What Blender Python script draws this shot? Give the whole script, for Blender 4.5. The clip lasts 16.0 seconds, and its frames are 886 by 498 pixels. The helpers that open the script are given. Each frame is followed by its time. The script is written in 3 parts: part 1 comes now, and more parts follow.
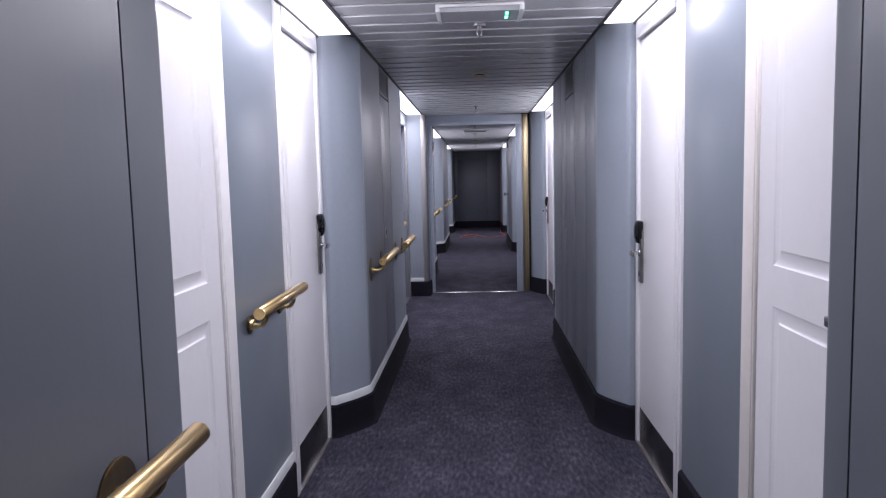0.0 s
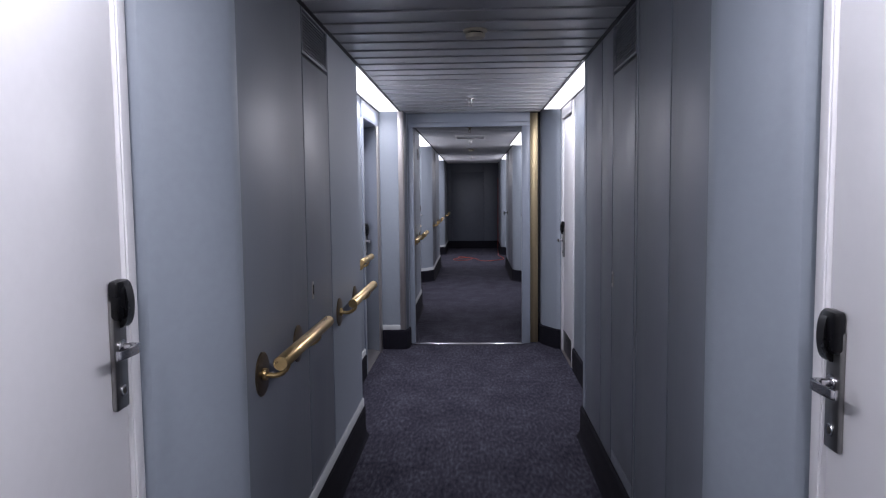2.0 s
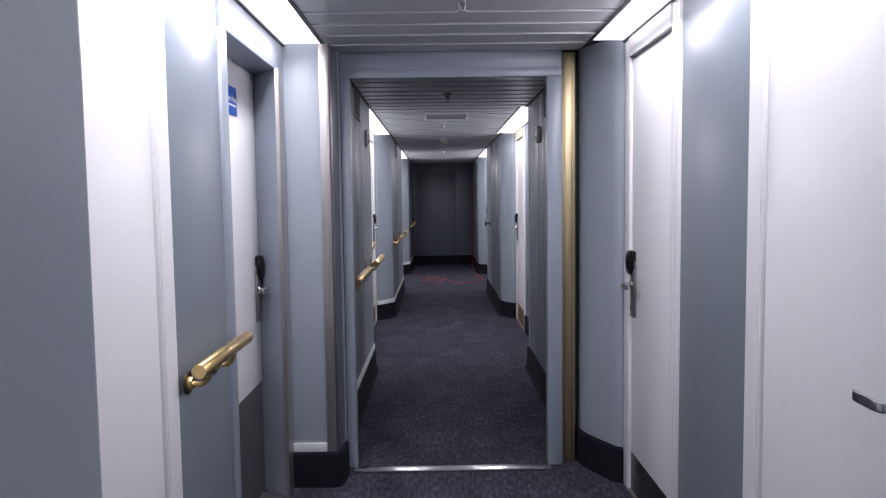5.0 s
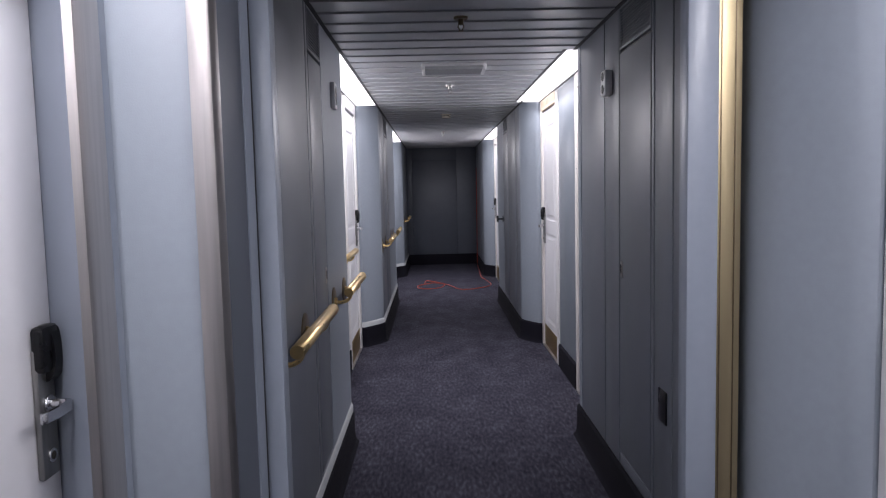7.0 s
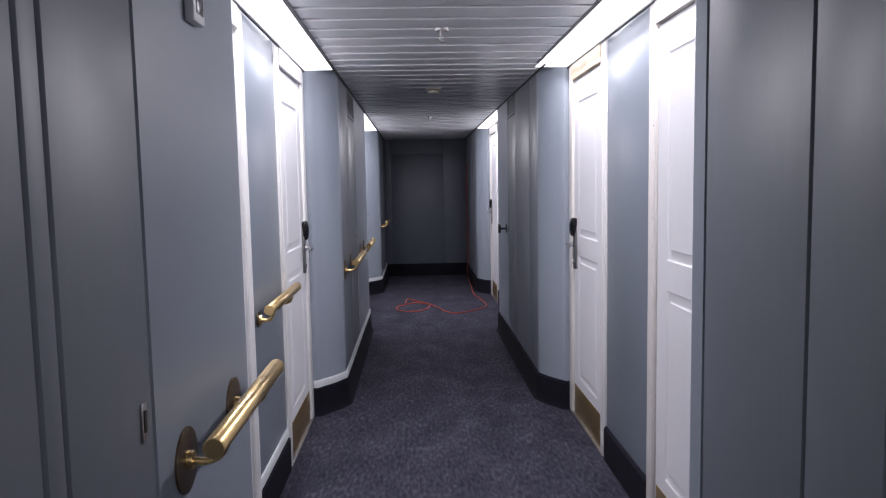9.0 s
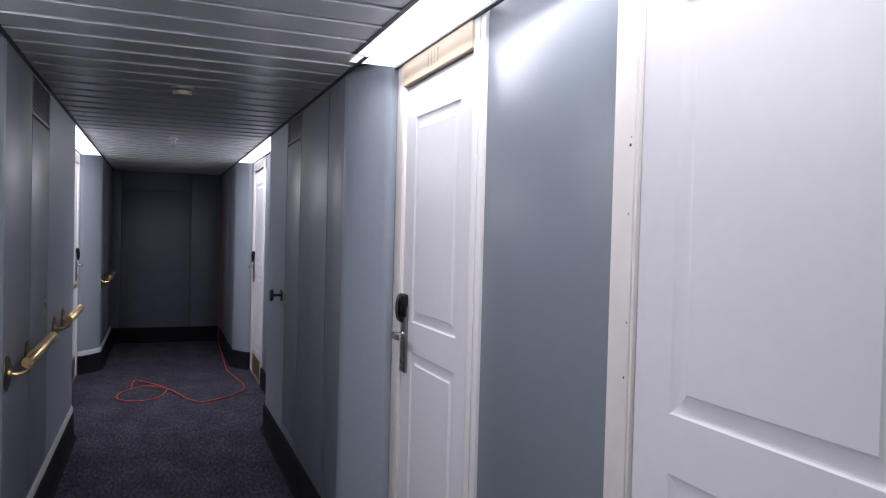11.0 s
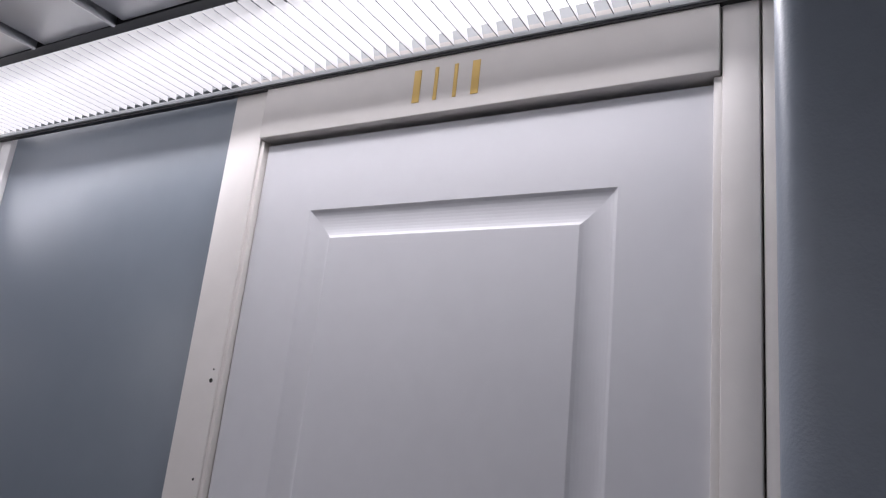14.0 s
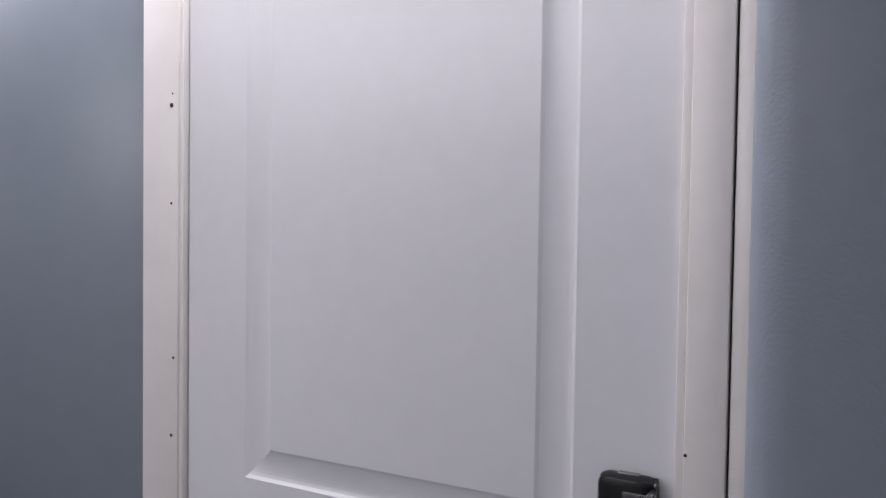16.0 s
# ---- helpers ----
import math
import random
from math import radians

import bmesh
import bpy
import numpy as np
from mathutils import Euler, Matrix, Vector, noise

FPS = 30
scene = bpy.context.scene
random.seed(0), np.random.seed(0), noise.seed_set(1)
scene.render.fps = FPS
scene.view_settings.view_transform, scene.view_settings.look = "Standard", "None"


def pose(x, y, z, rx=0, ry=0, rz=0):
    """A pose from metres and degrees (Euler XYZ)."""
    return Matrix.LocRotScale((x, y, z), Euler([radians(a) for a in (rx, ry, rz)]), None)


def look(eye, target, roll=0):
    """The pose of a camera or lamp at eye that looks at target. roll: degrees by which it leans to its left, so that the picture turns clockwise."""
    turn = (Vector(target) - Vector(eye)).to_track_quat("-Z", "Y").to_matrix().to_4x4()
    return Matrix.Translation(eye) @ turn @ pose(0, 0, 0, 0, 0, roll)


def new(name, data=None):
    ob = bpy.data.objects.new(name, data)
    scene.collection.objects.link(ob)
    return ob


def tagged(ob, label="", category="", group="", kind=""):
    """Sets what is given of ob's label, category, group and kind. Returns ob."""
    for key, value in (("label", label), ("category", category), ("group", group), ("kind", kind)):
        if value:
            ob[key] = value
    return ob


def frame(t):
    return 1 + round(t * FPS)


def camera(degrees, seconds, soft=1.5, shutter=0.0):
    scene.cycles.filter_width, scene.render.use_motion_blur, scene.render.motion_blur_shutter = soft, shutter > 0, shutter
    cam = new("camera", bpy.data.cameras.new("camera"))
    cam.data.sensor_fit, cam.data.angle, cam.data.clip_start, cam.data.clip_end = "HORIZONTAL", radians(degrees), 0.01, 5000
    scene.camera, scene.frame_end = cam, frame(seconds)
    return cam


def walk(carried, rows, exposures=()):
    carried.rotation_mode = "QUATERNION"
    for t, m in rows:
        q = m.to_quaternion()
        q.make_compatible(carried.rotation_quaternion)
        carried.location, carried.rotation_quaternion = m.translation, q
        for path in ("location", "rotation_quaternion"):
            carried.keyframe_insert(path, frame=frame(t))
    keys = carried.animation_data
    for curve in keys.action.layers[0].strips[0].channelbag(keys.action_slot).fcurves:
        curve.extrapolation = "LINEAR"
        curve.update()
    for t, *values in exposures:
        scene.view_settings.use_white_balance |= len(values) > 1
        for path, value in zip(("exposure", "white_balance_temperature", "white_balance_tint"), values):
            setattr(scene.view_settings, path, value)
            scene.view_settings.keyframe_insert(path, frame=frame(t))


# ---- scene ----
PATH = [
    (0, (0.011, 1.207, 1.415), (-0.087, 3.195, 1.22), -1.4),
    (0.5, (0.063, 1.714, 1.42), (-0.022, 3.704, 1.235), -1.2),
    (1, (0.068, 2.216, 1.437), (-0.012, 4.207, 1.262), -1.0),
    (1.5, (0.029, 2.738, 1.444), (-0.031, 4.73, 1.276), -0.7),
    (2, (0.036, 3.263, 1.449), (-0.05, 5.255, 1.291), -0.6),
    (2.5, (0.004, 3.782, 1.449), (-0.07, 5.774, 1.289), -0.6),
    (3, (0.062, 4.296, 1.439), (0.004, 6.289, 1.283), -0.5),
    (3.5, (0.02, 4.776, 1.435), (-0.029, 6.769, 1.276), -0.5),
    (4, (0.005, 5.273, 1.449), (-0.024, 7.266, 1.286), -0.6),
    (4.2, (-0.032, 5.488, 1.441), (-0.041, 7.483, 1.301), -0.8),
    (6.3, (-0.095, 7.547, 1.439), (-0.075, 9.541, 1.29), -0.7),
    (6.5, (-0.086, 7.748, 1.434), (-0.065, 9.742, 1.285), -0.7),
    (7, (-0.141, 8.261, 1.436), (-0.117, 10.253, 1.266), -1.3),
    (7.5, (-0.121, 8.782, 1.444), (-0.077, 10.773, 1.258), -1.2),
    (8, (-0.127, 9.275, 1.44), (-0.105, 11.266, 1.253), -0.8),
    (8.2, (-0.152, 9.461, 1.445), (-0.119, 11.452, 1.255), -0.9),
    (10.3, (-0.101, 11.328, 1.493), (0.208, 13.299, 1.362), -0.0),
    (10.5, (-0.103, 11.479, 1.484), (0.312, 13.432, 1.367), 0.4),
    (11, (-0.088, 11.844, 1.495), (0.653, 13.701, 1.452), 1.5),
    (11.5, (0.015, 12.073, 1.533), (1.089, 13.757, 1.633), 2.7),
    (12, (0.012, 12.172, 1.582), (1.399, 13.589, 1.842), 3.5),
    (12.5, (0.01, 12.229, 1.628), (1.557, 13.431, 2.031), 4.3),
    (13, (0.017, 12.232, 1.651), (1.632, 13.306, 2.139), 4.8),
    (13.5, (0.028, 12.235, 1.654), (1.666, 13.254, 2.181), 5.9),
    (14, (0.037, 12.247, 1.651), (1.707, 13.228, 2.148), 6.1),
    (14.5, (0.054, 12.247, 1.643), (1.761, 13.218, 2.023), 5.6),
    (15, (0.068, 12.251, 1.625), (1.809, 13.209, 1.851), 3.9),
    (15.5, (0.06, 12.258, 1.562), (1.839, 13.167, 1.643), 2.8),
    (15.8, (0.064, 12.26, 1.535), (1.848, 13.165, 1.523), 1.5),
    (16, (0.065, 12.262, 1.515), (1.852, 13.158, 1.458), 0.8),
]
cam = camera(63.7, 16.0, soft=1.2)
walk(cam, [(t, look(eye, target, roll)) for t, eye, target, roll in PATH],
     exposures=[(0.0, 1.9, 6400, 14), (0.5, 1.65, 6400, 13), (1.0, 1.52, 6400, 11.5), (2.0, 1.62, 6400, 10.5), (2.6, 1.98, 6450, 10), (4.0, 2.0, 6500, 10), (4.9, 1.8, 6600, 10),
                (6.3, 1.68, 6700, 9.5), (6.6, 1.7, 6700, 9.5), (7.5, 1.95, 6700, 10), (8.2, 1.97, 6600, 10.5), (9.2, 1.8, 6550, 10.5), (10.4, 1.52, 6500, 10.5), (11.0, 1.42, 6500, 10),
                (11.5, 1.3, 6550, 10), (12.0, 1.0, 6550, 10), (12.5, 0.62, 6600, 10), (13.0, 0.42, 6600, 10), (14.0, 0.25, 6600, 9.5), (14.5, 0.18, 6550, 9), (15.0, 0.36, 6550, 9),
                (15.5, 0.75, 6600, 9.5), (16.0, 1.1, 6650, 9.5)])

# ---- light and exposure ----
world = bpy.data.worlds.new("world")
world.use_nodes = True
world.node_tree.nodes["Background"].inputs[0].default_value = (0.5, 0.55, 0.7, 1)
world.node_tree.nodes["Background"].inputs[1].default_value = 0.0
scene.world = world
LAMP = 5.9                 # watts of each area lamp carrying a strip light's output, aimed down
SPREAD, TILT = 168.0, 33.0  # degrees
LAMP_COLOR = (0.96, 0.935, 1.035)

# ---- plan, in metres: the passage runs along y ----
NL, NR = -0.635, 0.675      # faces of the narrow stretches
DL, DR = -0.82, 0.832       # faces of the door casings in the recesses
ZC = 2.19                   # underside of the ceiling planks
ZL = 2.205                  # underside of the light diffusers
HEAD = 2.085                # top of the door leaves
SKIRT = 0.18


# ---- materials ----
def material(name, base, rough=0.5, metal=0.0, vary=0.06, scale=8.0, bump=0.0, bump_scale=200.0, rough_vary=0.08,
             stretch=(1, 1, 1), coat=0.0, second=None, second_scale=1.5, specular=0.5, ramp=(0.3, 0.7)):
    m = bpy.data.materials.new(name)
    m.use_nodes = True
    nt = m.node_tree
    b = nt.nodes["Principled BSDF"]
    co = nt.nodes.new("ShaderNodeTexCoord")
    mp = nt.nodes.new("ShaderNodeMapping")
    mp.inputs["Scale"].default_value = stretch
    nt.links.new(co.outputs["Object"], mp.inputs[0])
    n1 = nt.nodes.new("ShaderNodeTexNoise")
    n1.inputs["Scale"].default_value, n1.inputs["Detail"].default_value = scale, 5
    nt.links.new(mp.outputs[0], n1.inputs["Vector"])
    n2 = nt.nodes.new("ShaderNodeTexNoise")
    n2.inputs["Scale"].default_value, n2.inputs["Detail"].default_value = second_scale, 3
    nt.links.new(co.outputs["Object"], n2.inputs["Vector"])
    r1 = nt.nodes.new("ShaderNodeValToRGB")
    lo = tuple(max(0, c * (1 - vary)) for c in base)
    hi = tuple(min(1, c * (1 + vary)) for c in base)
    r1.color_ramp.elements[0].position, r1.color_ramp.elements[1].position = ramp
    r1.color_ramp.elements[0].color, r1.color_ramp.elements[1].color = (*lo, 1), (*hi, 1)
    nt.links.new(n1.outputs["Fac"], r1.inputs[0])
    mix = nt.nodes.new("ShaderNodeMix")
    mix.data_type = "RGBA"
    mix.inputs["A"].default_value = (*base, 1)
    mix.inputs["B"].default_value = (*(second or tuple(c * (1 - vary) for c in base)), 1)
    ramp2 = nt.nodes.new("ShaderNodeMapRange")
    ramp2.inputs["From Min"].default_value, ramp2.inputs["From Max"].default_value = 0.45, 0.75
    ramp2.inputs["To Max"].default_value = 0.8
    nt.links.new(n2.outputs["Fac"], ramp2.inputs[0])
    nt.links.new(ramp2.outputs[0], mix.inputs["Factor"])
    nt.links.new(r1.outputs[0], mix.inputs["A"])
    nt.links.new(mix.outputs["Result"], b.inputs["Base Color"])
    rr = nt.nodes.new("ShaderNodeMapRange")
    rr.inputs["To Min"].default_value, rr.inputs["To Max"].default_value = max(0.02, rough - rough_vary), min(1, rough + rough_vary)
    nt.links.new(n1.outputs["Fac"], rr.inputs[0])
    nt.links.new(rr.outputs[0], b.inputs["Roughness"])
    b.inputs["Metallic"].default_value = metal
    b.inputs["Coat Weight"].default_value = coat
    b.inputs["Specular IOR Level"].default_value = specular
    if bump:
        n3 = nt.nodes.new("ShaderNodeTexNoise")
        n3.inputs["Scale"].default_value, n3.inputs["Detail"].default_value = bump_scale, 4
        nt.links.new(mp.outputs[0], n3.inputs["Vector"])
        bp = nt.nodes.new("ShaderNodeBump")
        bp.inputs["Strength"].default_value, bp.inputs["Distance"].default_value = bump, 0.002
        nt.links.new(n3.outputs["Fac"], bp.inputs["Height"])
        nt.links.new(bp.outputs[0], b.inputs["Normal"])
    return m


def glowing(name, color, strength):
    m = bpy.data.materials.new(name)
    m.use_nodes = True
    b = m.node_tree.nodes["Principled BSDF"]
    b.inputs["Base Color"].default_value = (0.8, 0.8, 0.8, 1)
    b.inputs["Roughness"].default_value = 0.35
    b.inputs["Emission Color"].default_value = (*color, 1)
    b.inputs["Emission Strength"].default_value = strength
    return m


# Lighter than INFILL and PANEL: the end walls' light is in the colour
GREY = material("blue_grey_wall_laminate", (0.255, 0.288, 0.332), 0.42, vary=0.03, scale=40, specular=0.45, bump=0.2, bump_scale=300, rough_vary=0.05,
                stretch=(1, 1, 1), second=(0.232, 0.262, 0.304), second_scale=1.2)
# Wall laminate, smoother; shade on the infills is put into its darker colour
INFILL = material("smooth_blue_grey_laminate_shaded", (0.185, 0.213, 0.248), 0.36, vary=0.03, scale=18, specular=0.5, bump=0.05, bump_scale=500, rough_vary=0.04,
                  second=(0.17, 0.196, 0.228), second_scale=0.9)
# Same blue-grey, darkened: the weaker light on narrow faces is in the colour
PANEL = material("blue_grey_panel_enamel_shaded", (0.16, 0.175, 0.203), 0.43, vary=0.04, scale=60, bump=0.08, bump_scale=12, rough_vary=0.06,
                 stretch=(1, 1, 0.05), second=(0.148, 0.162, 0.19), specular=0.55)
WHITE = material("white_door_laminate", (0.74, 0.735, 0.755), 0.34, specular=0.45, vary=0.015, scale=30, bump=0.03, bump_scale=600, rough_vary=0.05)
CASING = material("ivory_casing_paint", (0.7, 0.665, 0.63), 0.42, vary=0.03, scale=25, bump=0.05, bump_scale=300)
PALECASING = material("off_white_casing_paint", (0.77, 0.755, 0.75), 0.42, vary=0.03, scale=25, bump=0.05, bump_scale=300)
CREAM = material("cream_header_veneer", (0.74, 0.6, 0.42), 0.45, vary=0.08, scale=14, stretch=(1, 1, 12), second=(0.76, 0.66, 0.52))


def carpet(name, dark, mid, light):
    """Cut pile: fine tufts, streaks brushed along the passage and broad trodden patches."""
    m = bpy.data.materials.new(name)
    m.use_nodes = True
    nt = m.node_tree
    b = nt.nodes["Principled BSDF"]
    b.inputs["Roughness"].default_value, b.inputs["Specular IOR Level"].default_value = 1.0, 0.1
    co = nt.nodes.new("ShaderNodeTexCoord")

    def grain(scale, stretch, detail):
        mp, n = nt.nodes.new("ShaderNodeMapping"), nt.nodes.new("ShaderNodeTexNoise")
        mp.inputs["Scale"].default_value = stretch
        n.inputs["Scale"].default_value, n.inputs["Detail"].default_value = scale, detail
        nt.links.new(co.outputs["Object"], mp.inputs[0])
        nt.links.new(mp.outputs[0], n.inputs["Vector"])
        return n.outputs["Fac"]

    def mixed(a, b, f):
        n = nt.nodes.new("ShaderNodeMix")
        n.inputs["Factor"].default_value = f
        nt.links.new(a, n.inputs["A"])
        nt.links.new(b, n.inputs["B"])
        return n.outputs["Result"]

    tuft, streak, patch = grain(250, (1, 0.9, 1), 2), grain(60, (1, 0.3, 1), 4), grain(5, (1, 0.6, 1), 3)
    f = mixed(mixed(tuft, streak, 0.42), patch, 0.16)
    r = nt.nodes.new("ShaderNodeValToRGB")
    e = r.color_ramp.elements
    e[0].position, e[1].position = 0.34, 0.68
    e[0].color, e[1].color = (*dark, 1), (*light, 1)
    k = e.new(0.5)
    k.color = (*mid, 1)
    nt.links.new(f, r.inputs[0])
    nt.links.new(r.outputs[0], b.inputs["Base Color"])
    bp = nt.nodes.new("ShaderNodeBump")
    bp.inputs["Strength"].default_value, bp.inputs["Distance"].default_value = 1.0, 0.004
    nt.links.new(tuft, bp.inputs["Height"])
    nt.links.new(bp.outputs[0], b.inputs["Normal"])
    return m


CARPET = carpet("navy_carpet", (0.007, 0.006, 0.012), (0.035, 0.0345, 0.05), (0.128, 0.126, 0.155))
SKIRTING = material("navy_carpet_skirting", (0.009, 0.0085, 0.014), 0.95, vary=0.4, scale=200, bump=0.6, bump_scale=350, specular=0.15)
BAND = material("pale_grey_cove_trim", (0.55, 0.57, 0.58), 0.5, vary=0.08, scale=12)
PLANK = material("grey_metal_ceiling_plank", (0.42, 0.43, 0.45), 0.32, vary=0.04, scale=20, stretch=(0.2, 4, 1), specular=0.6)
# Dark navy, darkened further: the dim far end's lack of light is painted in
ENDPANEL = material("dark_panel_with_shade", (0.085, 0.096, 0.12), 0.45, vary=0.06, scale=12, bump=0.06, bump_scale=200)
# Glint along the plank lips, put in as a paler colour
PLANKEDGE = material("plank_edge_glint", (0.58, 0.58, 0.6), 0.3, vary=0.1, scale=5, specular=0.7)
BLACK = material("black_edge_trim", (0.012, 0.012, 0.014), 0.5, vary=0.2)
BRASS = material("brushed_brass", (0.8, 0.58, 0.27), 0.3, metal=1.0, vary=0.12, scale=60, stretch=(1, 0.1, 1), bump=0.06, bump_scale=500)
BRONZE = material("dull_bronze", (0.2, 0.155, 0.1), 0.38, metal=1.0, vary=0.2, scale=40)
STEEL = material("brushed_stainless_steel", (0.48, 0.455, 0.445), 0.38, metal=1.0, vary=0.1, scale=90, stretch=(1, 1, 0.03), bump=0.05)
CHROME = material("satin_chrome", (0.6, 0.6, 0.62), 0.22, metal=1.0, vary=0.04)
LOCKPLATE = material("satin_steel_lock_plate", (0.3, 0.295, 0.29), 0.36, metal=1.0, vary=0.08, scale=120, stretch=(1, 1, 0.05))
PLASTIC = material("black_plastic", (0.004, 0.004, 0.005), 0.28, vary=0.1, specular=0.35)
FRAME = material("blue_grey_frame_paint", (0.23, 0.26, 0.31), 0.35, vary=0.03, scale=30, bump=0.03, bump_scale=400)
GOLD = material("gold_edge_strip", (0.42, 0.345, 0.21), 0.4, metal=0.85, vary=0.1, scale=30, stretch=(1, 1, 0.05))
KICK = material("black_kick_plate", (0.012, 0.012, 0.014), 0.3, vary=0.3, scale=30)
KICKBRASS = material("aged_brass_kick_plate", (0.42, 0.3, 0.14), 0.4, metal=0.9, vary=0.2, scale=25)
GOLDINK = material("gold_number_paint", (0.75, 0.5, 0.14), 0.5, vary=0.1)
FAINTINK = material("worn_number_marks", (0.62, 0.5, 0.38), 0.6, vary=0.1)
ORANGE = material("orange_cable_rubber", (0.42, 0.055, 0.028), 0.5, vary=0.1)
BLUE = material("blue_sign_vinyl", (0.01, 0.1, 0.5), 0.35, vary=0.04)
SIGNWHITE = material("white_sign_print", (0.85, 0.85, 0.85), 0.5, vary=0.02)
PALEPLASTIC = material("pale_grey_plastic", (0.74, 0.74, 0.74), 0.45, vary=0.04)
CREAMPLASTIC = material("cream_plastic", (0.55, 0.5, 0.4), 0.45, vary=0.04)
FIXTURE = material("clear_ribbed_cover", (0.5, 0.51, 0.52), 0.18, vary=0.05, scale=60)
SLATEDGE = material("grey_slat_edge", (0.3, 0.3, 0.31), 0.6)
HOLE = material("dark_hole", (0.02, 0.018, 0.016), 0.8)


DIFFUSER = glowing("lit_board_with_tube", LAMP_COLOR, 1.1)
SLAT = glowing("lit_opal_slat", LAMP_COLOR, 0.44)
DIMBOARD = glowing("dim_lit_board", LAMP_COLOR, 0.9)
DIMSLAT = glowing("dim_lit_opal_slat", LAMP_COLOR, 0.42)
for m in (SLAT, DIMSLAT):
    m.node_tree.nodes["Principled BSDF"].inputs["Base Color"].default_value = (0.6, 0.6, 0.6, 1)
GREENLED = glowing("green_indicator_light", (0.05, 1.0, 0.45), 3.0)


# ---- mesh helpers ----
def part(name, bm, mat, parent=None, label="", sharp=35, smooth=True):
    me = bpy.data.meshes.new(name)
    bmesh.ops.recalc_face_normals(bm, faces=bm.faces)
    bm.to_mesh(me)
    bm.free()
    if smooth:
        for p in me.polygons:
            p.use_smooth = True
        me.set_sharp_from_angle(angle=radians(sharp))
    me.materials.append(mat)
    ob = new(name, me)
    if parent:
        ob.parent = parent
    if label:
        ob["label"] = label
    return ob


def thing(name, at=(0, 0, 0), label="", category="", group="", kind=""):
    ob = new(name)
    ob.empty_display_size = 0.05
    ob.location = at
    return tagged(ob, label, category, group, kind)


def box(bm, x0, x1, y0, y1, z0, z1, bevel=0.0, segments=2):
    x0, x1, y0, y1, z0, z1 = min(x0, x1), max(x0, x1), min(y0, y1), max(y0, y1), min(z0, z1), max(z0, z1)
    v = [bm.verts.new(p) for p in ((x0, y0, z0), (x1, y0, z0), (x1, y1, z0), (x0, y1, z0), (x0, y0, z1), (x1, y0, z1), (x1, y1, z1), (x0, y1, z1))]
    f = [bm.faces.new([v[i] for i in q]) for q in ((0, 3, 2, 1), (4, 5, 6, 7), (0, 1, 5, 4), (1, 2, 6, 5), (2, 3, 7, 6), (3, 0, 4, 7))]
    if bevel:
        e = {e for q in f for e in q.edges}
        bmesh.ops.bevel(bm, geom=list(e), offset=bevel, segments=segments, affect="EDGES", profile=0.5)
    return bm


def boxes(*items, bevel=0.0):
    bm = bmesh.new()
    for it in items:
        box(bm, *it, bevel=bevel)
    return bm


def prism(pts, z0, z1, bm=None):
    bm = bm or bmesh.new()
    lo = [bm.verts.new((x, y, z0)) for x, y in pts]
    hi = [bm.verts.new((x, y, z1)) for x, y in pts]
    n = len(pts)
    for i in range(n):
        bm.faces.new((lo[i], lo[(i + 1) % n], hi[(i + 1) % n], hi[i]))
    bm.faces.new(lo[::-1])
    bm.faces.new(hi)
    return bm


def offset(line, d):
    out = []
    for i, (x, y) in enumerate(line):
        a = Vector(line[max(0, i - 1)])
        b = Vector(line[min(len(line) - 1, i + 1)])
        t = (b - a).normalized()
        out.append((x - t.y * d, y + t.x * d))
    return out


def tube(points, radius, sides=12, caps=True):
    bm = bmesh.new()
    rings = []
    pts = [Vector(p) for p in points]
    prev = None
    for i, p in enumerate(pts):
        t = (pts[min(i + 1, len(pts) - 1)] - pts[max(i - 1, 0)]).normalized()
        u = prev - t * prev.dot(t) if prev else (Vector((0, 0, 1)) if abs(t.z) < 0.9 else Vector((1, 0, 0))).cross(t)
        u.normalize()
        prev = u
        w = t.cross(u)
        r = radius[i] if isinstance(radius, (list, tuple)) else radius
        rings.append([bm.verts.new(p + (u * math.cos(a) + w * math.sin(a)) * r) for a in (2 * math.pi * k / sides for k in range(sides))])
    for a, b in zip(rings, rings[1:]):
        for k in range(sides):
            bm.faces.new((a[k], a[(k + 1) % sides], b[(k + 1) % sides], b[k]))
    if caps:
        bm.faces.new(rings[0][::-1])
        bm.faces.new(rings[-1])
    return bm


def disc(center, axis, radius, depth, sides=28, bm=None, dome=0.0):
    """A turned plate: rim, rounded edge and face, standing along axis."""
    c, a = Vector(center), Vector(axis).normalized()
    prof = [(0, radius), (depth * 0.7, radius), (depth, radius * 0.93)]
    bm = bm or bmesh.new()
    u = a.orthogonal().normalized()
    w = a.cross(u)
    rings = [[bm.verts.new(c + a * h + (u * math.cos(2 * math.pi * k / sides) + w * math.sin(2 * math.pi * k / sides)) * r) for k in range(sides)] for h, r in prof]
    for p, q in zip(rings, rings[1:]):
        for k in range(sides):
            bm.faces.new((p[k], p[(k + 1) % sides], q[(k + 1) % sides], q[k]))
    bm.faces.new(rings[0][::-1])
    top = bm.verts.new(c + a * (depth + dome))
    for k in range(sides):
        bm.faces.new((rings[-1][k], rings[-1][(k + 1) % sides], top))
    return bm


# ---- setting: floor, ceiling, closing walls ----
Y0, Y1 = -1.6, 21.7
part("floor", boxes((-1.15, 1.15, Y0, Y1 + 0.1, -0.06, 0.0)), CARPET)
tagged(bpy.data.objects["floor"], "dark navy looped carpet along the whole passage", "floor", kind="structure")

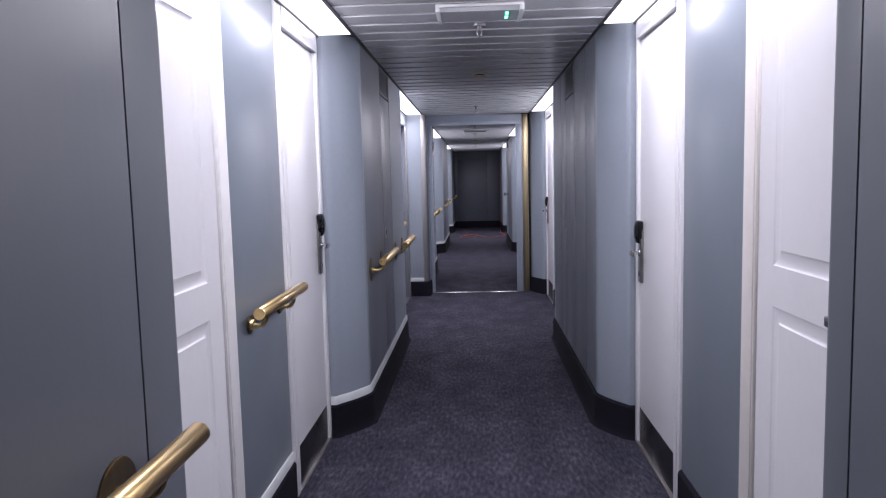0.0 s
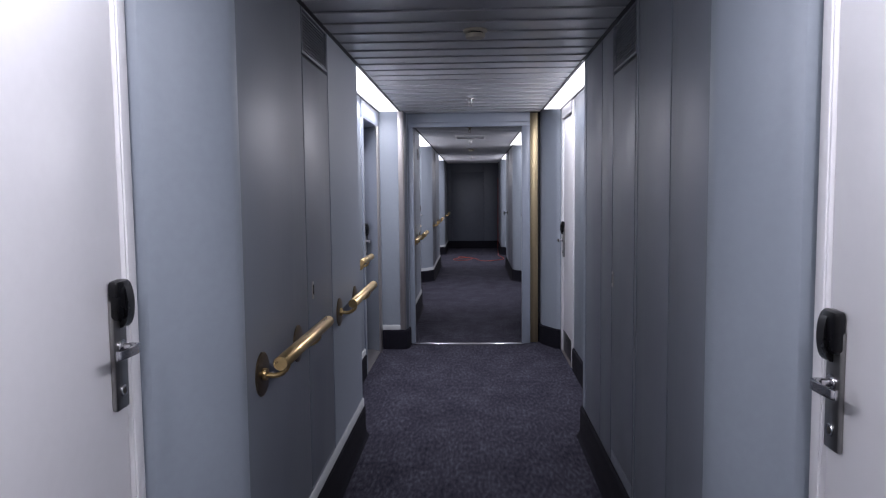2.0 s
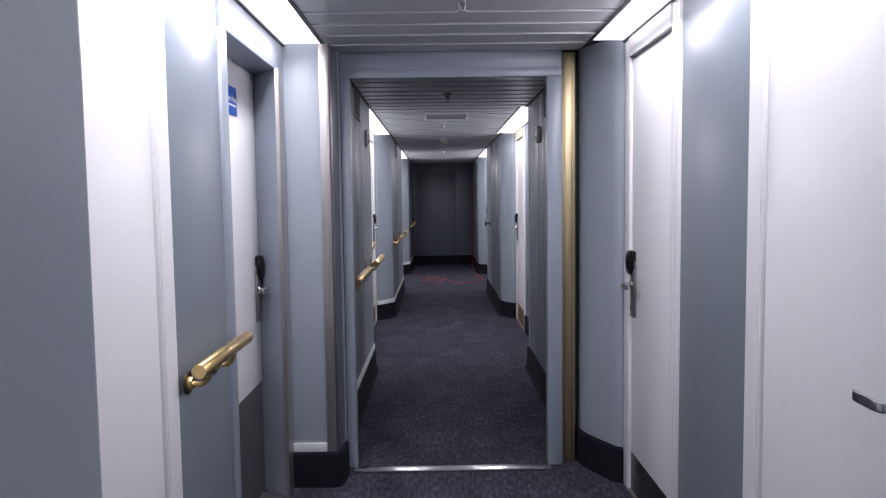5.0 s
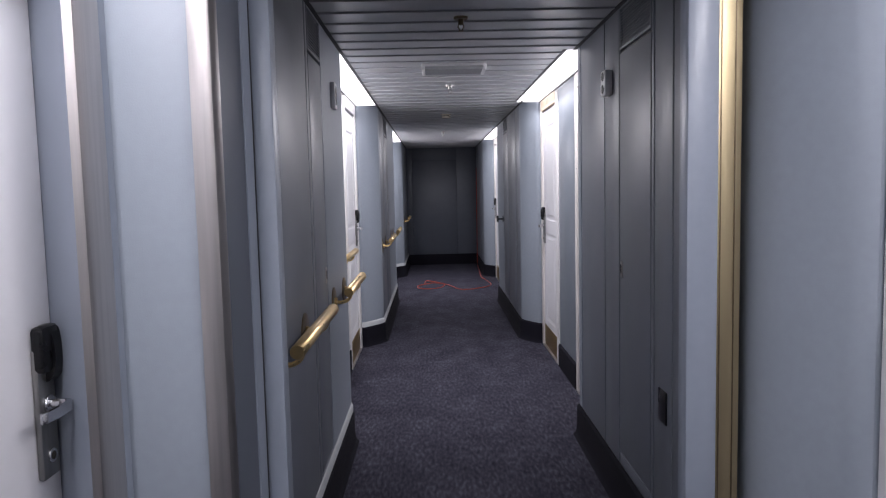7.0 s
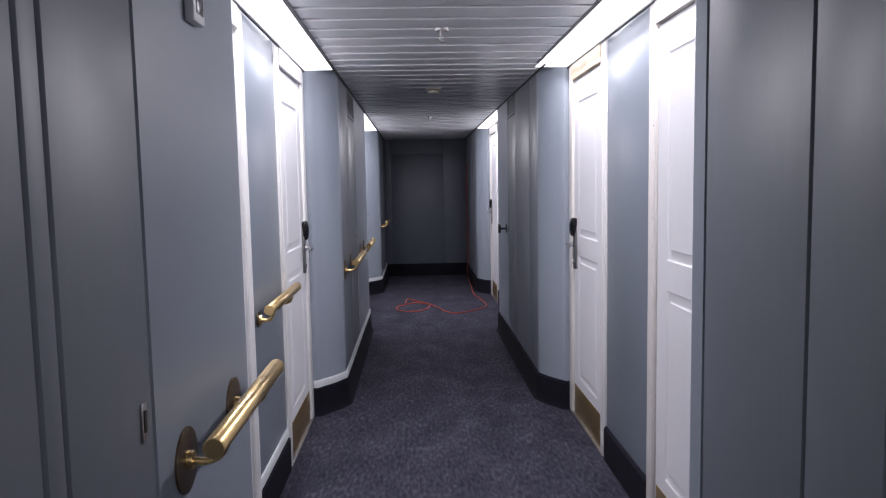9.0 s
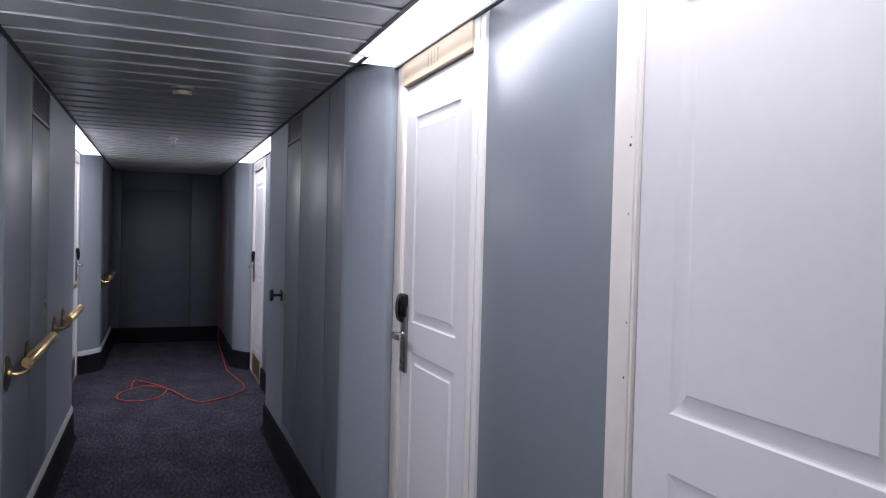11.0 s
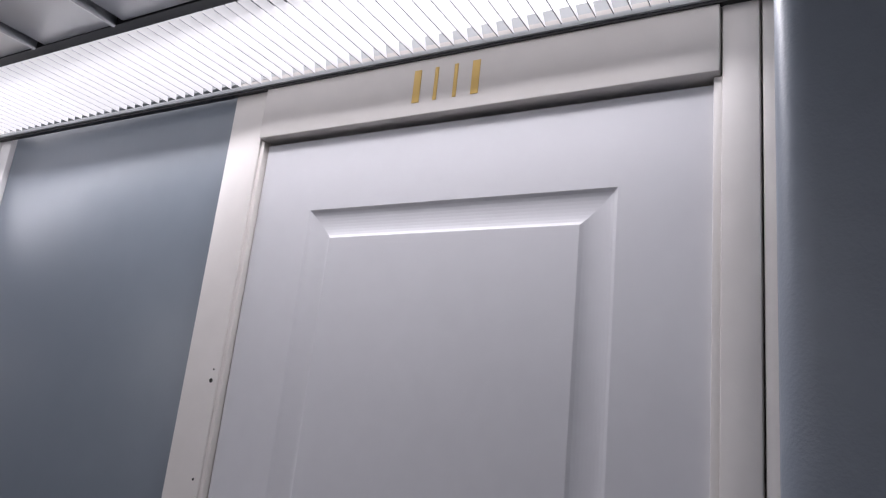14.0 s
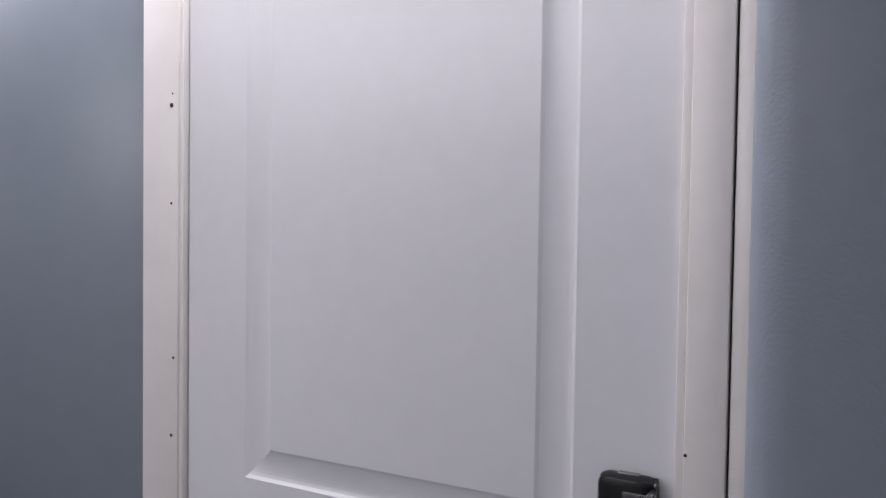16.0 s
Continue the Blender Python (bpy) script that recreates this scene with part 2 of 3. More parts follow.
bm = bmesh.new()
PITCH = 0.2
rows = [Y0 + 0.03 + k * PITCH for k in range(58)] + [10.18 + k * PITCH for k in range(58)]
for y in rows:
    # a plank with turned-up edges, a dark joint between neighbours
    a, b = y + 0.006, min(y + PITCH - 0.006, Y1 if y > 10.1 else 10.08)
    pts = [(a, ZC + 0.015), (a, ZC - 0.002), (a + 0.002, ZC - 0.0042), (a + 0.0055, ZC - 0.0038), (a + 0.013, ZC), (b - 0.010, ZC), (b - 0.003, ZC + 0.003), (b, ZC + 0.015)]
    lo = [bm.verts.new((-0.618, yy, zz)) for yy, zz in pts]
    x_end = 0.602 + random.uniform(-0.004, 0.007) if 12.2 < y < 14.5 else 0.658
    hi = [bm.verts.new((x_end, yy, zz)) for yy, zz in pts]
    for k in range(len(pts) - 1):
        # slot 1 paints the caught light onto the lip faces
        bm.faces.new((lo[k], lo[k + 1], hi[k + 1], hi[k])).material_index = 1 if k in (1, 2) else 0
# added slab above the planks, out of sight, closes the space against light
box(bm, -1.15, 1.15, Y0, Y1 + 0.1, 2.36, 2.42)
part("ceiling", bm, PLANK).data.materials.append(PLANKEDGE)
tagged(bpy.data.objects["ceiling"], "grey metal plank ceiling running across the passage", "ceiling", kind="structure")
tagged(part("ceiling_joint_backing", boxes((-0.63, 0.67, Y0, Y1, ZC + 0.016, ZC + 0.03)), BLACK), "dark gap above the ceiling planks", "ceiling", kind="structure")
for nm, x, s in (("trim_left", -0.626, -1), ("trim_right", 0.666, 1)):
    bm = bmesh.new()
    box(bm, x - 0.009, x + 0.009, Y0, 9.83, ZC - 0.004, ZC + 0.03)
    if s < 0:
        box(bm, x - 0.009, x + 0.009, 10.166, Y1, ZC - 0.004, ZC + 0.03)
    else:
        # the planks stop short of the wide light over the third pair of doors
        box(bm, x - 0.009, x + 0.009, 10.166, 12.3, ZC - 0.004, ZC + 0.03)
        box(bm, 0.603, 0.622, 12.3, 14.6, ZC - 0.002, ZC + 0.034)
        box(bm, x - 0.009, x + 0.009, 14.6, Y1, ZC - 0.004, ZC + 0.03)
    tagged(part(nm, bm, BLACK), "black metal edge channel along the ceiling planks", "ceiling trim", kind="structure")
# added walls out of view that enclose the passage and stop light leaks
tagged(part("wall_unseen_back", boxes((-1.15, 1.15, Y0 - 0.1, Y0, 0, 2.4)), GREY), "added unseen wall closing off the passage behind", "wall", kind="structure")
tagged(part("wall_unseen_left", boxes((-1.25, -1.15, Y0 - 0.1, Y1 + 0.1, 0, 2.42)), GREY), "added unseen wall behind the doors, stops light leaks", "wall", kind="structure")
tagged(part("wall_unseen_right", boxes((1.15, 1.25, Y0 - 0.1, Y1 + 0.1, 0, 2.42)), GREY), "added unseen wall behind the doors, stops light leaks", "wall", kind="structure")

# end wall with a flush door in it
end = thing("wall_end", (0, Y1, 0), "dark blue-grey end wall with a flush panelled door", "wall", kind="structure")
E0 = Y1
def local(ob, base_thing):
    """Keeps the part's mesh in world places under its thing; a sub-part's parent already stands so."""
    if ob.parent == base_thing:
        ob.matrix_parent_inverse = base_thing.matrix_basis.inverted()
    return ob
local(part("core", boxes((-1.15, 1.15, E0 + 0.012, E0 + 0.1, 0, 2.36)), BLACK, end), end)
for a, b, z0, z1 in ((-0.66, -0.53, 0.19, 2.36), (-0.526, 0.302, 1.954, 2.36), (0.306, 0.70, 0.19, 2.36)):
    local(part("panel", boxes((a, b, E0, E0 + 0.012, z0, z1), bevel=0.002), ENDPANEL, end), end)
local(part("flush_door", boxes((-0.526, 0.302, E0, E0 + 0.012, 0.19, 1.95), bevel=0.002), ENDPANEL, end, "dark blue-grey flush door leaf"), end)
local(part("skirting", boxes((-0.66, 0.70, E0 - 0.014, E0 + 0.01, 0, 0.195)), SKIRTING, end), end)


# ---- setting: piers between the door recesses ----
def corner(s, N, D, y0, d):
    """Rounded corner from the recess to the narrow face; d = +1: the pier lies beyond y0, -1: before it."""
    if d < 0:
        return [(D + s * 0.05, y0), (N + s * 0.03, y0), (N + s * 0.019, y0 - 0.0025), (N + s * 0.009, y0 - 0.009), (N + s * 0.0025, y0 - 0.019), (N, y0 - 0.032)]
    # a slanting end wall, slightly bowed, that meets the narrow face in a soft crease
    w = abs(D - N) - 0.02
    a = [(D + s * 0.05, y0), (N + s * w, y0), (N + s * (w - 0.004), y0 + 0.002)]
    for k in range(1, 7):
        u = k / 6.4
        bow = 0.012 * math.sin(math.pi * u)
        a.append((N + s * (w * (1 - u) - bow * 0.8), y0 + 0.005 + 0.225 * u - bow * 0.6))
    q0, q1, q2 = Vector(a[-1]), Vector((N, y0 + 0.234)), Vector((N, y0 + 0.254))
    for k in range(1, 8):
        u = k / 7
        v = q0 * (1 - u) ** 2 + q1 * 2 * u * (1 - u) + q2 * u * u
        a.append((v.x, v.y))
    a.append((N, y0 + 0.257))
    return a


def pier(name, s, y0, y1, seams, doors, round0=True, round1=True, band=False, g=0.0078):
    """A projecting wall between two recesses: panels with open joints, access doors with louvres, skirting."""
    N, D = (NL, DL) if s < 0 else (NR, DR)
    p = thing(name, (N, (y0 + y1) / 2, 0), "blue-grey enamelled wall panels with narrow dark joints", "wall", kind="structure")
    inner = N + s * 0.014
    back = D + s * 0.05
    local(part("core", boxes((inner, 1.15 * s, y0 + (0.3 if round0 else 0.0), y1 - (0.04 if round1 else 0.0), 0, 2.36)), BLACK, p), p)
    cuts = sorted(set([y0, y1] + list(seams) + [v for d in doors for v in d[:2]]))
    for a, b in zip(cuts, cuts[1:]):
        door = next((d for d in doors if abs(d[0] - a) < 1e-6), None)
        if door:
            top = door[2]
            leaf = local(part("access_door", boxes((N, inner, a + g, b - g, 0.24, top - g), bevel=0.001), PANEL, p), p)
            local(part("panel", boxes((N, inner, a + g, b - g, SKIRT, 0.234), bevel=0.0015), PANEL, p), p)
            # louvre above the door
            bm = boxes((N, inner, a + g, a + 0.016, top + g, ZC + 0.02), (N, inner, b - 0.016, b - g, top + g, ZC + 0.02),
                       (N, inner, a + 0.016, b - 0.016, ZC - 0.012, ZC + 0.02), (N, inner, a + 0.016, b - 0.016, top + g, top + 0.02), (N + s * 0.0115, inner - s * 0.0005, a + 0.016, b - 0.016, top + 0.02, ZC - 0.012))
            vent = local(part("louvre_frame", bm, PANEL, p), p)
            z = top + 0.03
            while z < ZC - 0.014:
                bm = bmesh.new()
                q = [(N + s * 0.012, z), (N + s * 0.001, z - 0.006), (N + s * 0.001, z - 0.0035), (N + s * 0.012, z + 0.0025)]
                lo = [bm.verts.new((xx, a + 0.015, zz)) for xx, zz in q]
                hi = [bm.verts.new((xx, b - 0.015, zz)) for xx, zz in q]
                for k in range(4):
                    bm.faces.new((lo[k], lo[(k + 1) % 4], hi[(k + 1) % 4], hi[k]))
                local(part("slat", bm, PANEL, vent), p)
                z += 0.0125
            ly, lz = door[3], door[4]
            bm = boxes((N - s * 0.004, N, ly - 0.011, ly + 0.011, lz - 0.036, lz + 0.036), bevel=0.0015)
            local(part("latch", bm, STEEL, leaf, "small steel flush latch plate"), p)
            local(part("latch_pull", boxes((N - s * 0.006, N - s * 0.003, ly - 0.006, ly + 0.006, lz - 0.018, lz + 0.022), bevel=0.001), PLASTIC, leaf), p)
            continue
        if a == y0 and round0:
            pts = corner(s, N, D, y0, 1) + [(N, y0 + 0.262), (back, y0 + 0.262)]
            # tone drops from GREY to PANEL where less light reaches the narrow face
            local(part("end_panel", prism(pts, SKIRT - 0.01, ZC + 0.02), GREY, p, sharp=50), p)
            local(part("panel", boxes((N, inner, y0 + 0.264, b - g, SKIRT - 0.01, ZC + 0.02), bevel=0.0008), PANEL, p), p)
        elif b == y1 and round1:
            pts = corner(s, N, D, y1, -1) + [(N, a + g), (back, a + g)]
            # the shaded tone also goes on long pieces and the first piers
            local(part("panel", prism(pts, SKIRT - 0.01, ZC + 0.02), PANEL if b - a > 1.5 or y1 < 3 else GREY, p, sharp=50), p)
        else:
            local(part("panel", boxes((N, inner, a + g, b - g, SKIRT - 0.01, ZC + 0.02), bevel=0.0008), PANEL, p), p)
    line = (corner(s, N, D, y0, 1) if round0 else [(N, y0)]) + (corner(s, N, D, y1, -1)[::-1] if round1 else [(N, y1)])
    base(p, line, s, band, 0.022)
    return p


def base(p, line, s, band, sweep=0.0):
    """Carpet skirting along a line in plan, with a coved top; a pale trim above it where band is set."""
    d = 1 if s < 0 else -1
    for thick, z0, z1, mat, nm in (((0.016, 0.0, SKIRT, SKIRTING, "skirting"),) + (((0.009, SKIRT, SKIRT + 0.045, BAND, "skirting_trim"),) if band else ())):
        shape = [(thick, z0), (thick, z1 - 0.012), (thick * 0.35, z1), (0.0, z1 + 0.001)]
        if nm == "skirting" and sweep:
            # the carpet sweeps out into the floor
            shape[:1] = [(thick + sweep, 0.0), (thick + sweep * 0.55, 0.008), (thick + sweep * 0.25, 0.022), (thick, 0.06)]
        bm = bmesh.new()
        rows = [[bm.verts.new((x, y, z)) for x, y in offset(line, -out * d)] for out, z in shape]
        for r, q in zip(rows, rows[1:]):
            for k in range(len(line) - 1):
                bm.faces.new((r[k], r[k + 1], q[k + 1], q[k]))
        for k in (0, -1):
            bm.faces.new([r[k] for r in rows])
        local(part(nm, bm, mat, p), p)


pier("wall_left_1", -1, Y0, 2.70, (2.515,), (), round0=False, band=True, g=0.003)
pier("wall_right_1", 1, Y0, 2.605, (2.49,), (), round0=False, g=0.003)
pier("wall_left_2", -1, 5.04, 7.46, (), ((6.095, 6.59, 1.998, 6.18, 1.05),), band=True)
pier("wall_right_2", 1, 4.98, 7.46, (5.62, 6.08, 6.86, 7.345), ((6.125, 6.578, 1.975, 6.55, 1.045),))
pier("wall_left_3", -1, 10.166, 12.28, (10.545, 11.142), ((11.202, 11.527, 2.0, 11.475, 1.055),), round0=False, band=True)
pier("wall_right_3", 1, 10.166, 12.299, (10.683, 10.89, 11.65, 12.184), ((10.93, 11.385, 2.0, 11.343, 1.065),), round0=False)
pier("wall_left_4", -1, 14.73, 17.43, (), ((15.6, 16.15, 1.99, 16.05, 1.06),), band=True)
pier("wall_right_4", 1, 14.72, 17.30, (15.3,), ((16.02, 16.5, 2.03, 16.45, 1.06),))
pier("wall_left_5", -1, 19.75, Y1 - 0.016, (20.6,), (), round1=False, band=True)
pier("wall_right_5", 1, 19.62, Y1 - 0.016, (20.5,), (), round1=False)


# ---- doors ----
def moulded_face(bm, s, xf, ya, yb, za, zb, fields):
    """A leaf front with sunk mouldings: a rounded groove with steep edges round each field."""
    deep, slope = 0.0055, 0.046
    def quad(a, b, c, d, x4):
        bm.faces.new([bm.verts.new((x, y, z)) for (y, z), x in zip((a, b, c, d), x4)])
    f = xf
    fy0, fy1 = fields[0][0], fields[0][1]
    quad((ya, za), (fy0, za), (fy0, zb), (ya, zb), (f,) * 4)
    quad((fy1, za), (yb, za), (yb, zb), (fy1, zb), (f,) * 4)
    zs = [za] + [v for q in fields for v in q[2:]] + [zb]
    for k in range(0, len(zs), 2):
        quad((fy0, zs[k]), (fy1, zs[k]), (fy1, zs[k + 1]), (fy0, zs[k + 1]), (f,) * 4)
    for y0, y1, z0, z1 in fields:
        r = [(y0, y1, z0, z1, f)]
        for k in range(1, 11):
            u = k / 10
            e = slope * u
            r.append((y0 + e, y1 - e, z0 + e, z1 - e, f + s * deep * (1 - (2 * u - 1) ** 2) ** 0.75))
        for p, q in zip(r, r[1:]):
            c = [[(t[0], t[2]), (t[1], t[2]), (t[1], t[3]), (t[0], t[3])] for t in (p, q)]
            for k in range(4):
                j = (k + 1) % 4
                quad(c[0][k], c[0][j], c[1][j], c[1][k], (p[4], p[4], q[4], q[4]))
        t = r[-1]
        quad((t[0], t[2]), (t[1], t[2]), (t[1], t[3]), (t[0], t[3]), (f,) * 4)
    bmesh.ops.remove_doubles(bm, verts=bm.verts, dist=0.0001)
    return bm


def lock(p, leaf, s, xf, y_edge, toward, low=0.0):
    """Card lock on the leaf: steel plate, black reader, lever towards the hinges. toward: the way from the lock edge to the hinges."""
    a, b = y_edge + toward * 0.014, y_edge + toward * 0.076
    pl = local(part("lock_plate", boxes((xf, xf - s * 0.014, a, b, 0.945 - low, 1.215 - low), bevel=0.004), LOCKPLATE, leaf, "brushed steel lock plate"), p)
    bm = boxes((xf, xf - s * 0.03, a - toward * 0.001, b + toward * 0.001, 1.165 - low, 1.262 - low), bevel=0.011)
    q = [(xf - s * (0.012 + 0.025 * math.sin(u) ** 0.7), 1.2025 - low + 0.0585 * math.cos(u)) for u in (math.pi * k / 12 for k in range(13))]
    ym = a + (b - a) * 0.55
    lo = [bm.verts.new((x, a, z)) for x, z in q]
    hi = [bm.verts.new((x, ym, z)) for x, z in q]
    for k in range(len(q)):
        j = (k + 1) % len(q)
        bm.faces.new((lo[k], lo[j], hi[j], hi[k]))
    bm.faces.new(lo)
    bm.faces.new(hi[::-1])
    local(part("card_reader", bm, PLASTIC, leaf, "black plastic card reader"), p)
    # small pale grey bar on top of the reader, does not glow
    bm = boxes((xf - s * 0.010, xf - s * 0.018, a + (b - a) * 0.32, a + (b - a) * 0.68, 1.2605 - low, 1.2632 - low), bevel=0.0008)
    local(part("reader_mark", bm, LOCKPLATE, leaf, "small pale grey bar on the reader"), p)
    yc = (a + b) / 2
    x1 = xf - s * 0.014
    # flat band lever, bent square off a short round neck
    way = [(x1 - s * 0.020, yc), (x1 - s * 0.038, yc + toward * 0.001), (x1 - s * 0.046, yc + toward * 0.005), (x1 - s * 0.050, yc + toward * 0.013), (x1 - s * 0.051, yc + toward * 0.03),
           (x1 - s * 0.050, yc + toward * 0.07), (x1 - s * 0.048, yc + toward * 0.098), (x1 - s * 0.043, yc + toward * 0.107)]
    bm = prism(offset(way, 0.0042) + offset(way, -0.0042)[::-1], 1.088 - low, 1.109 - low)
    bmesh.ops.bevel(bm, geom=bm.edges[:], offset=0.0016, segments=2, affect="EDGES", profile=0.5)
    lever = local(part("lever", bm, CHROME, leaf, "satin chrome lever handle"), p)
    local(part("lever_neck", tube([(x1, yc, 1.0985 - low), (x1 - s * 0.026, yc, 1.0985 - low)], 0.0092, 16), CHROME, leaf), p)
    local(part("lever_rose", disc((x1, yc, 1.098 - low), (-s, 0, 0), 0.019, 0.006), CHROME, leaf), p)
    local(part("key_cylinder", disc((x1, yc, 0.99 - low), (-s, 0, 0), 0.0145, 0.004, 20), CHROME, leaf), p)
    local(part("key_slot", disc((x1 - s * 0.0035, yc, 0.99 - low), (-s, 0, 0), 0.009, 0.001, 16), HOLE, leaf), p)


DOOR = [0]


def cabin_door(s, ya, yb, lock_far, moulded, kick, header=None, ink=None, label="", w0=0.085, w1=0.085, low=0.0, rail=1.14):
    """A cabin door: casing with stop bead, header, leaf, kick plate, sill and card lock. The leaf lies between ya and yb."""
    DOOR[0] += 1
    D = DL if s < 0 else DR
    p = thing("door_%d" % DOOR[0], (D, (ya + yb) / 2, 0), label, "door", kind="structure")
    xf = D + s * 0.013
    frame_paint = WHITE if not moulded else PALECASING if s < 0 else CASING
    for a, b, nm in ((ya - w0, ya, "casing"), (yb, yb + w1, "casing")):
        bm = bmesh.new()
        lip = b if b == ya else a
        d = -1 if b == ya else 1
        cut = lip + d * (min(0.045, (b - a) * 0.62) if d < 0 else b - a - 0.001)
        box(bm, D, D + s * 0.08, min(lip, cut), max(lip, cut), 0, ZL - 0.002, bevel=0.003)
        if d < 0 and b - a > 0.03:
            out = a if d < 0 else b
            box(bm, D + s * 0.0015, D + s * 0.08, min(out, cut + d * 0.0025), max(out, cut + d * 0.0025), 0, ZL - 0.002, bevel=0.003)
        local(part(nm, bm, PALECASING if moulded and lock_far and d < 0 else frame_paint, p), p)
        local(part("stop_bead", boxes((D + s * 0.004, D + s * 0.07, lip - d * (0.0095 if d < 0 else 0.007), lip + d * 0.001, 0, HEAD + 0.002), bevel=0.0015), frame_paint, p), p)
    local(part("header", boxes((D - s * 0.006, D + s * 0.07, ya + 0.002, yb - 0.002, HEAD + 0.004, ZL - 0.004), bevel=0.002), header or (frame_paint), p,
               "cream veneered header" if header else ""), p)
    bm = bmesh.new()
    z0, z1 = 0.014, HEAD - 0.004
    a, b = ya + 0.010, yb - 0.010
    if moulded:
        e = 0.11
        moulded_face(bm, s, xf, a, b, z0, z1, [(a + e, b - e, 0.26, rail - 0.117), (a + e, b - e, rail, rail + 0.807)])
        box(bm, xf + s * 0.012, xf + s * 0.04, a, b, z0, z1)
        for q in ((a, a), (b, b)):
            bm.faces.new([bm.verts.new(v) for v in ((xf, q[0], z0), (xf + s * 0.03, q[0], z0), (xf + s * 0.03, q[0], z1), (xf, q[0], z1))])
        bm.faces.new([bm.verts.new(v) for v in ((xf, a, z1), (xf + s * 0.03, a, z1), (xf + s * 0.03, b, z1), (xf, b, z1))])
    else:
        box(bm, xf, xf + s * 0.04, a, b, z0, z1, bevel=0.003)
    leaf = local(part("leaf", bm, WHITE, p, "white moulded leaf with two raised fields" if moulded else "smooth white leaf", smooth=not moulded), p)
    local(part("kick_plate", boxes((xf, xf - s * 0.003, a + 0.012, b - 0.012, 0.018, 0.2), bevel=0.001), kick, leaf), p)
    local(part("sill", boxes((D - s * 0.004, D + s * 0.07, ya - 0.02, yb + 0.02, 0, 0.012), bevel=0.003), STEEL, p, "worn metal door sill"), p)
    local(part("dark_gap", boxes((D + s * 0.055, D + s * 0.085, ya - 0.02, yb + 0.02, 0.012, ZL)), BLACK, p), p)
    lock(p, leaf, s, xf, b if lock_far else a, -1 if lock_far else 1, low)
    if ink:
        # number marks as plain upright bars
        yc, zc = (ya + yb) / 2 + 0.01 * (1 if s > 0 else -1) * (1 if not lock_far else 0.6), (HEAD + ZC) / 2 - 0.003
        for k in range(4):
            yy = yc + s * (0.048 - 0.032 * k)
            wd = 0.006 if k in (1, 2) else 0.012
            local(part("number_bar", boxes((D - s * 0.006, D - s * 0.0072, yy - wd / 2, yy + wd / 2, zc - 0.026, zc + 0.026), bevel=0.0004), ink, p), p)
    return p


def infill(name, s, a, b, band):
    """The wall panel between two doors of a recess."""
    D = DL if s < 0 else DR
    x = D + s * 0.012
    p = thing(name, (x, (a + b) / 2, 0), "smooth blue-grey laminate wall panel between two cabin doors", "wall panel", kind="structure")
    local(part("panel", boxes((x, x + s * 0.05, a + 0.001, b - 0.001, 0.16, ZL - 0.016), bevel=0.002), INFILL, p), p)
    local(part("shadow_gap", boxes((x + s * 0.01, x + s * 0.05, a, b, ZL - 0.016, ZL)), BLACK, p), p)
    base(p, [(x, a + 0.001), (x, b - 0.001)], s, band)


def recess(k, s, far_end, grey0, grey1, near_start, band, moulded=(True, True), kick=KICK, far=True, headers=(None, None), inks=(None, None), labels=("", ""), low=(0.0, 0.0), wf=0.085, wn=0.085, leaf=0.714, rails=(1.14, 1.14)):
    wall = "wall_%s_recess_%d" % ("left" if s < 0 else "right", k)
    ya = max(grey0 - wn - leaf, near_start + 0.035)
    cabin_door(s, ya, grey0 - wn, False, moulded[0], kick, headers[0], inks[0], labels[0], w0=ya - near_start, w1=wn, low=low[0], rail=rails[0])
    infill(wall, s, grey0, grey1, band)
    if far:
        cabin_door(s, grey1 + 0.085, far_end - wf, True, moulded[1], kick, headers[1], inks[1], labels[1], w1=wf, low=low[1], rail=rails[1])


PLAIN = "smooth white cabin door with card lock, ivory casing, closed"
MOULD = "white moulded two-panel cabin door with card lock, closed"
recess(1, -1, 5.03, 3.58, 4.245, 2.70, True, (True, False), labels=(MOULD, PLAIN), low=(0.014, 0.014), wf=0.042, rails=(1.11, 1.11))
recess(1, 1, 4.955, 3.458, 4.132, 2.605, False, (True, False), labels=(MOULD, PLAIN), low=(0.02, 0.08), wf=0.042, rails=(1.15, 1.15))
recess(2, -1, 9.7, 8.29, 8.80, 7.46, True, (False, False), far=False, labels=(PLAIN, ""), low=(0.05, 0.05))
recess(2, 1, 9.785, 8.40, 9.01, 7.46, False, (False, False), labels=(PLAIN, PLAIN), low=(0.08, 0.08))
recess(3, -1, 14.71, 13.17, 13.84, 12.28, True, kick=KICKBRASS, labels=(MOULD, MOULD), rails=(1.117, 1.117))
recess(3, 1, 14.705, 13.161, 13.846, 12.299, False, kick=KICKBRASS, headers=(None, CREAM), inks=(GOLDINK, FAINTINK), labels=(MOULD, MOULD + ", cream header"), low=(0.006, 0.012), wn=0.075, leaf=0.721, rails=(1.155, 1.142))
recess(4, -1, 19.73, 18.25, 18.88, 17.43, True, kick=KICKBRASS, labels=(MOULD, MOULD))
recess(4, 1, 19.60, 18.12, 18.75, 17.30, False, kick=KICKBRASS, labels=(MOULD, MOULD))


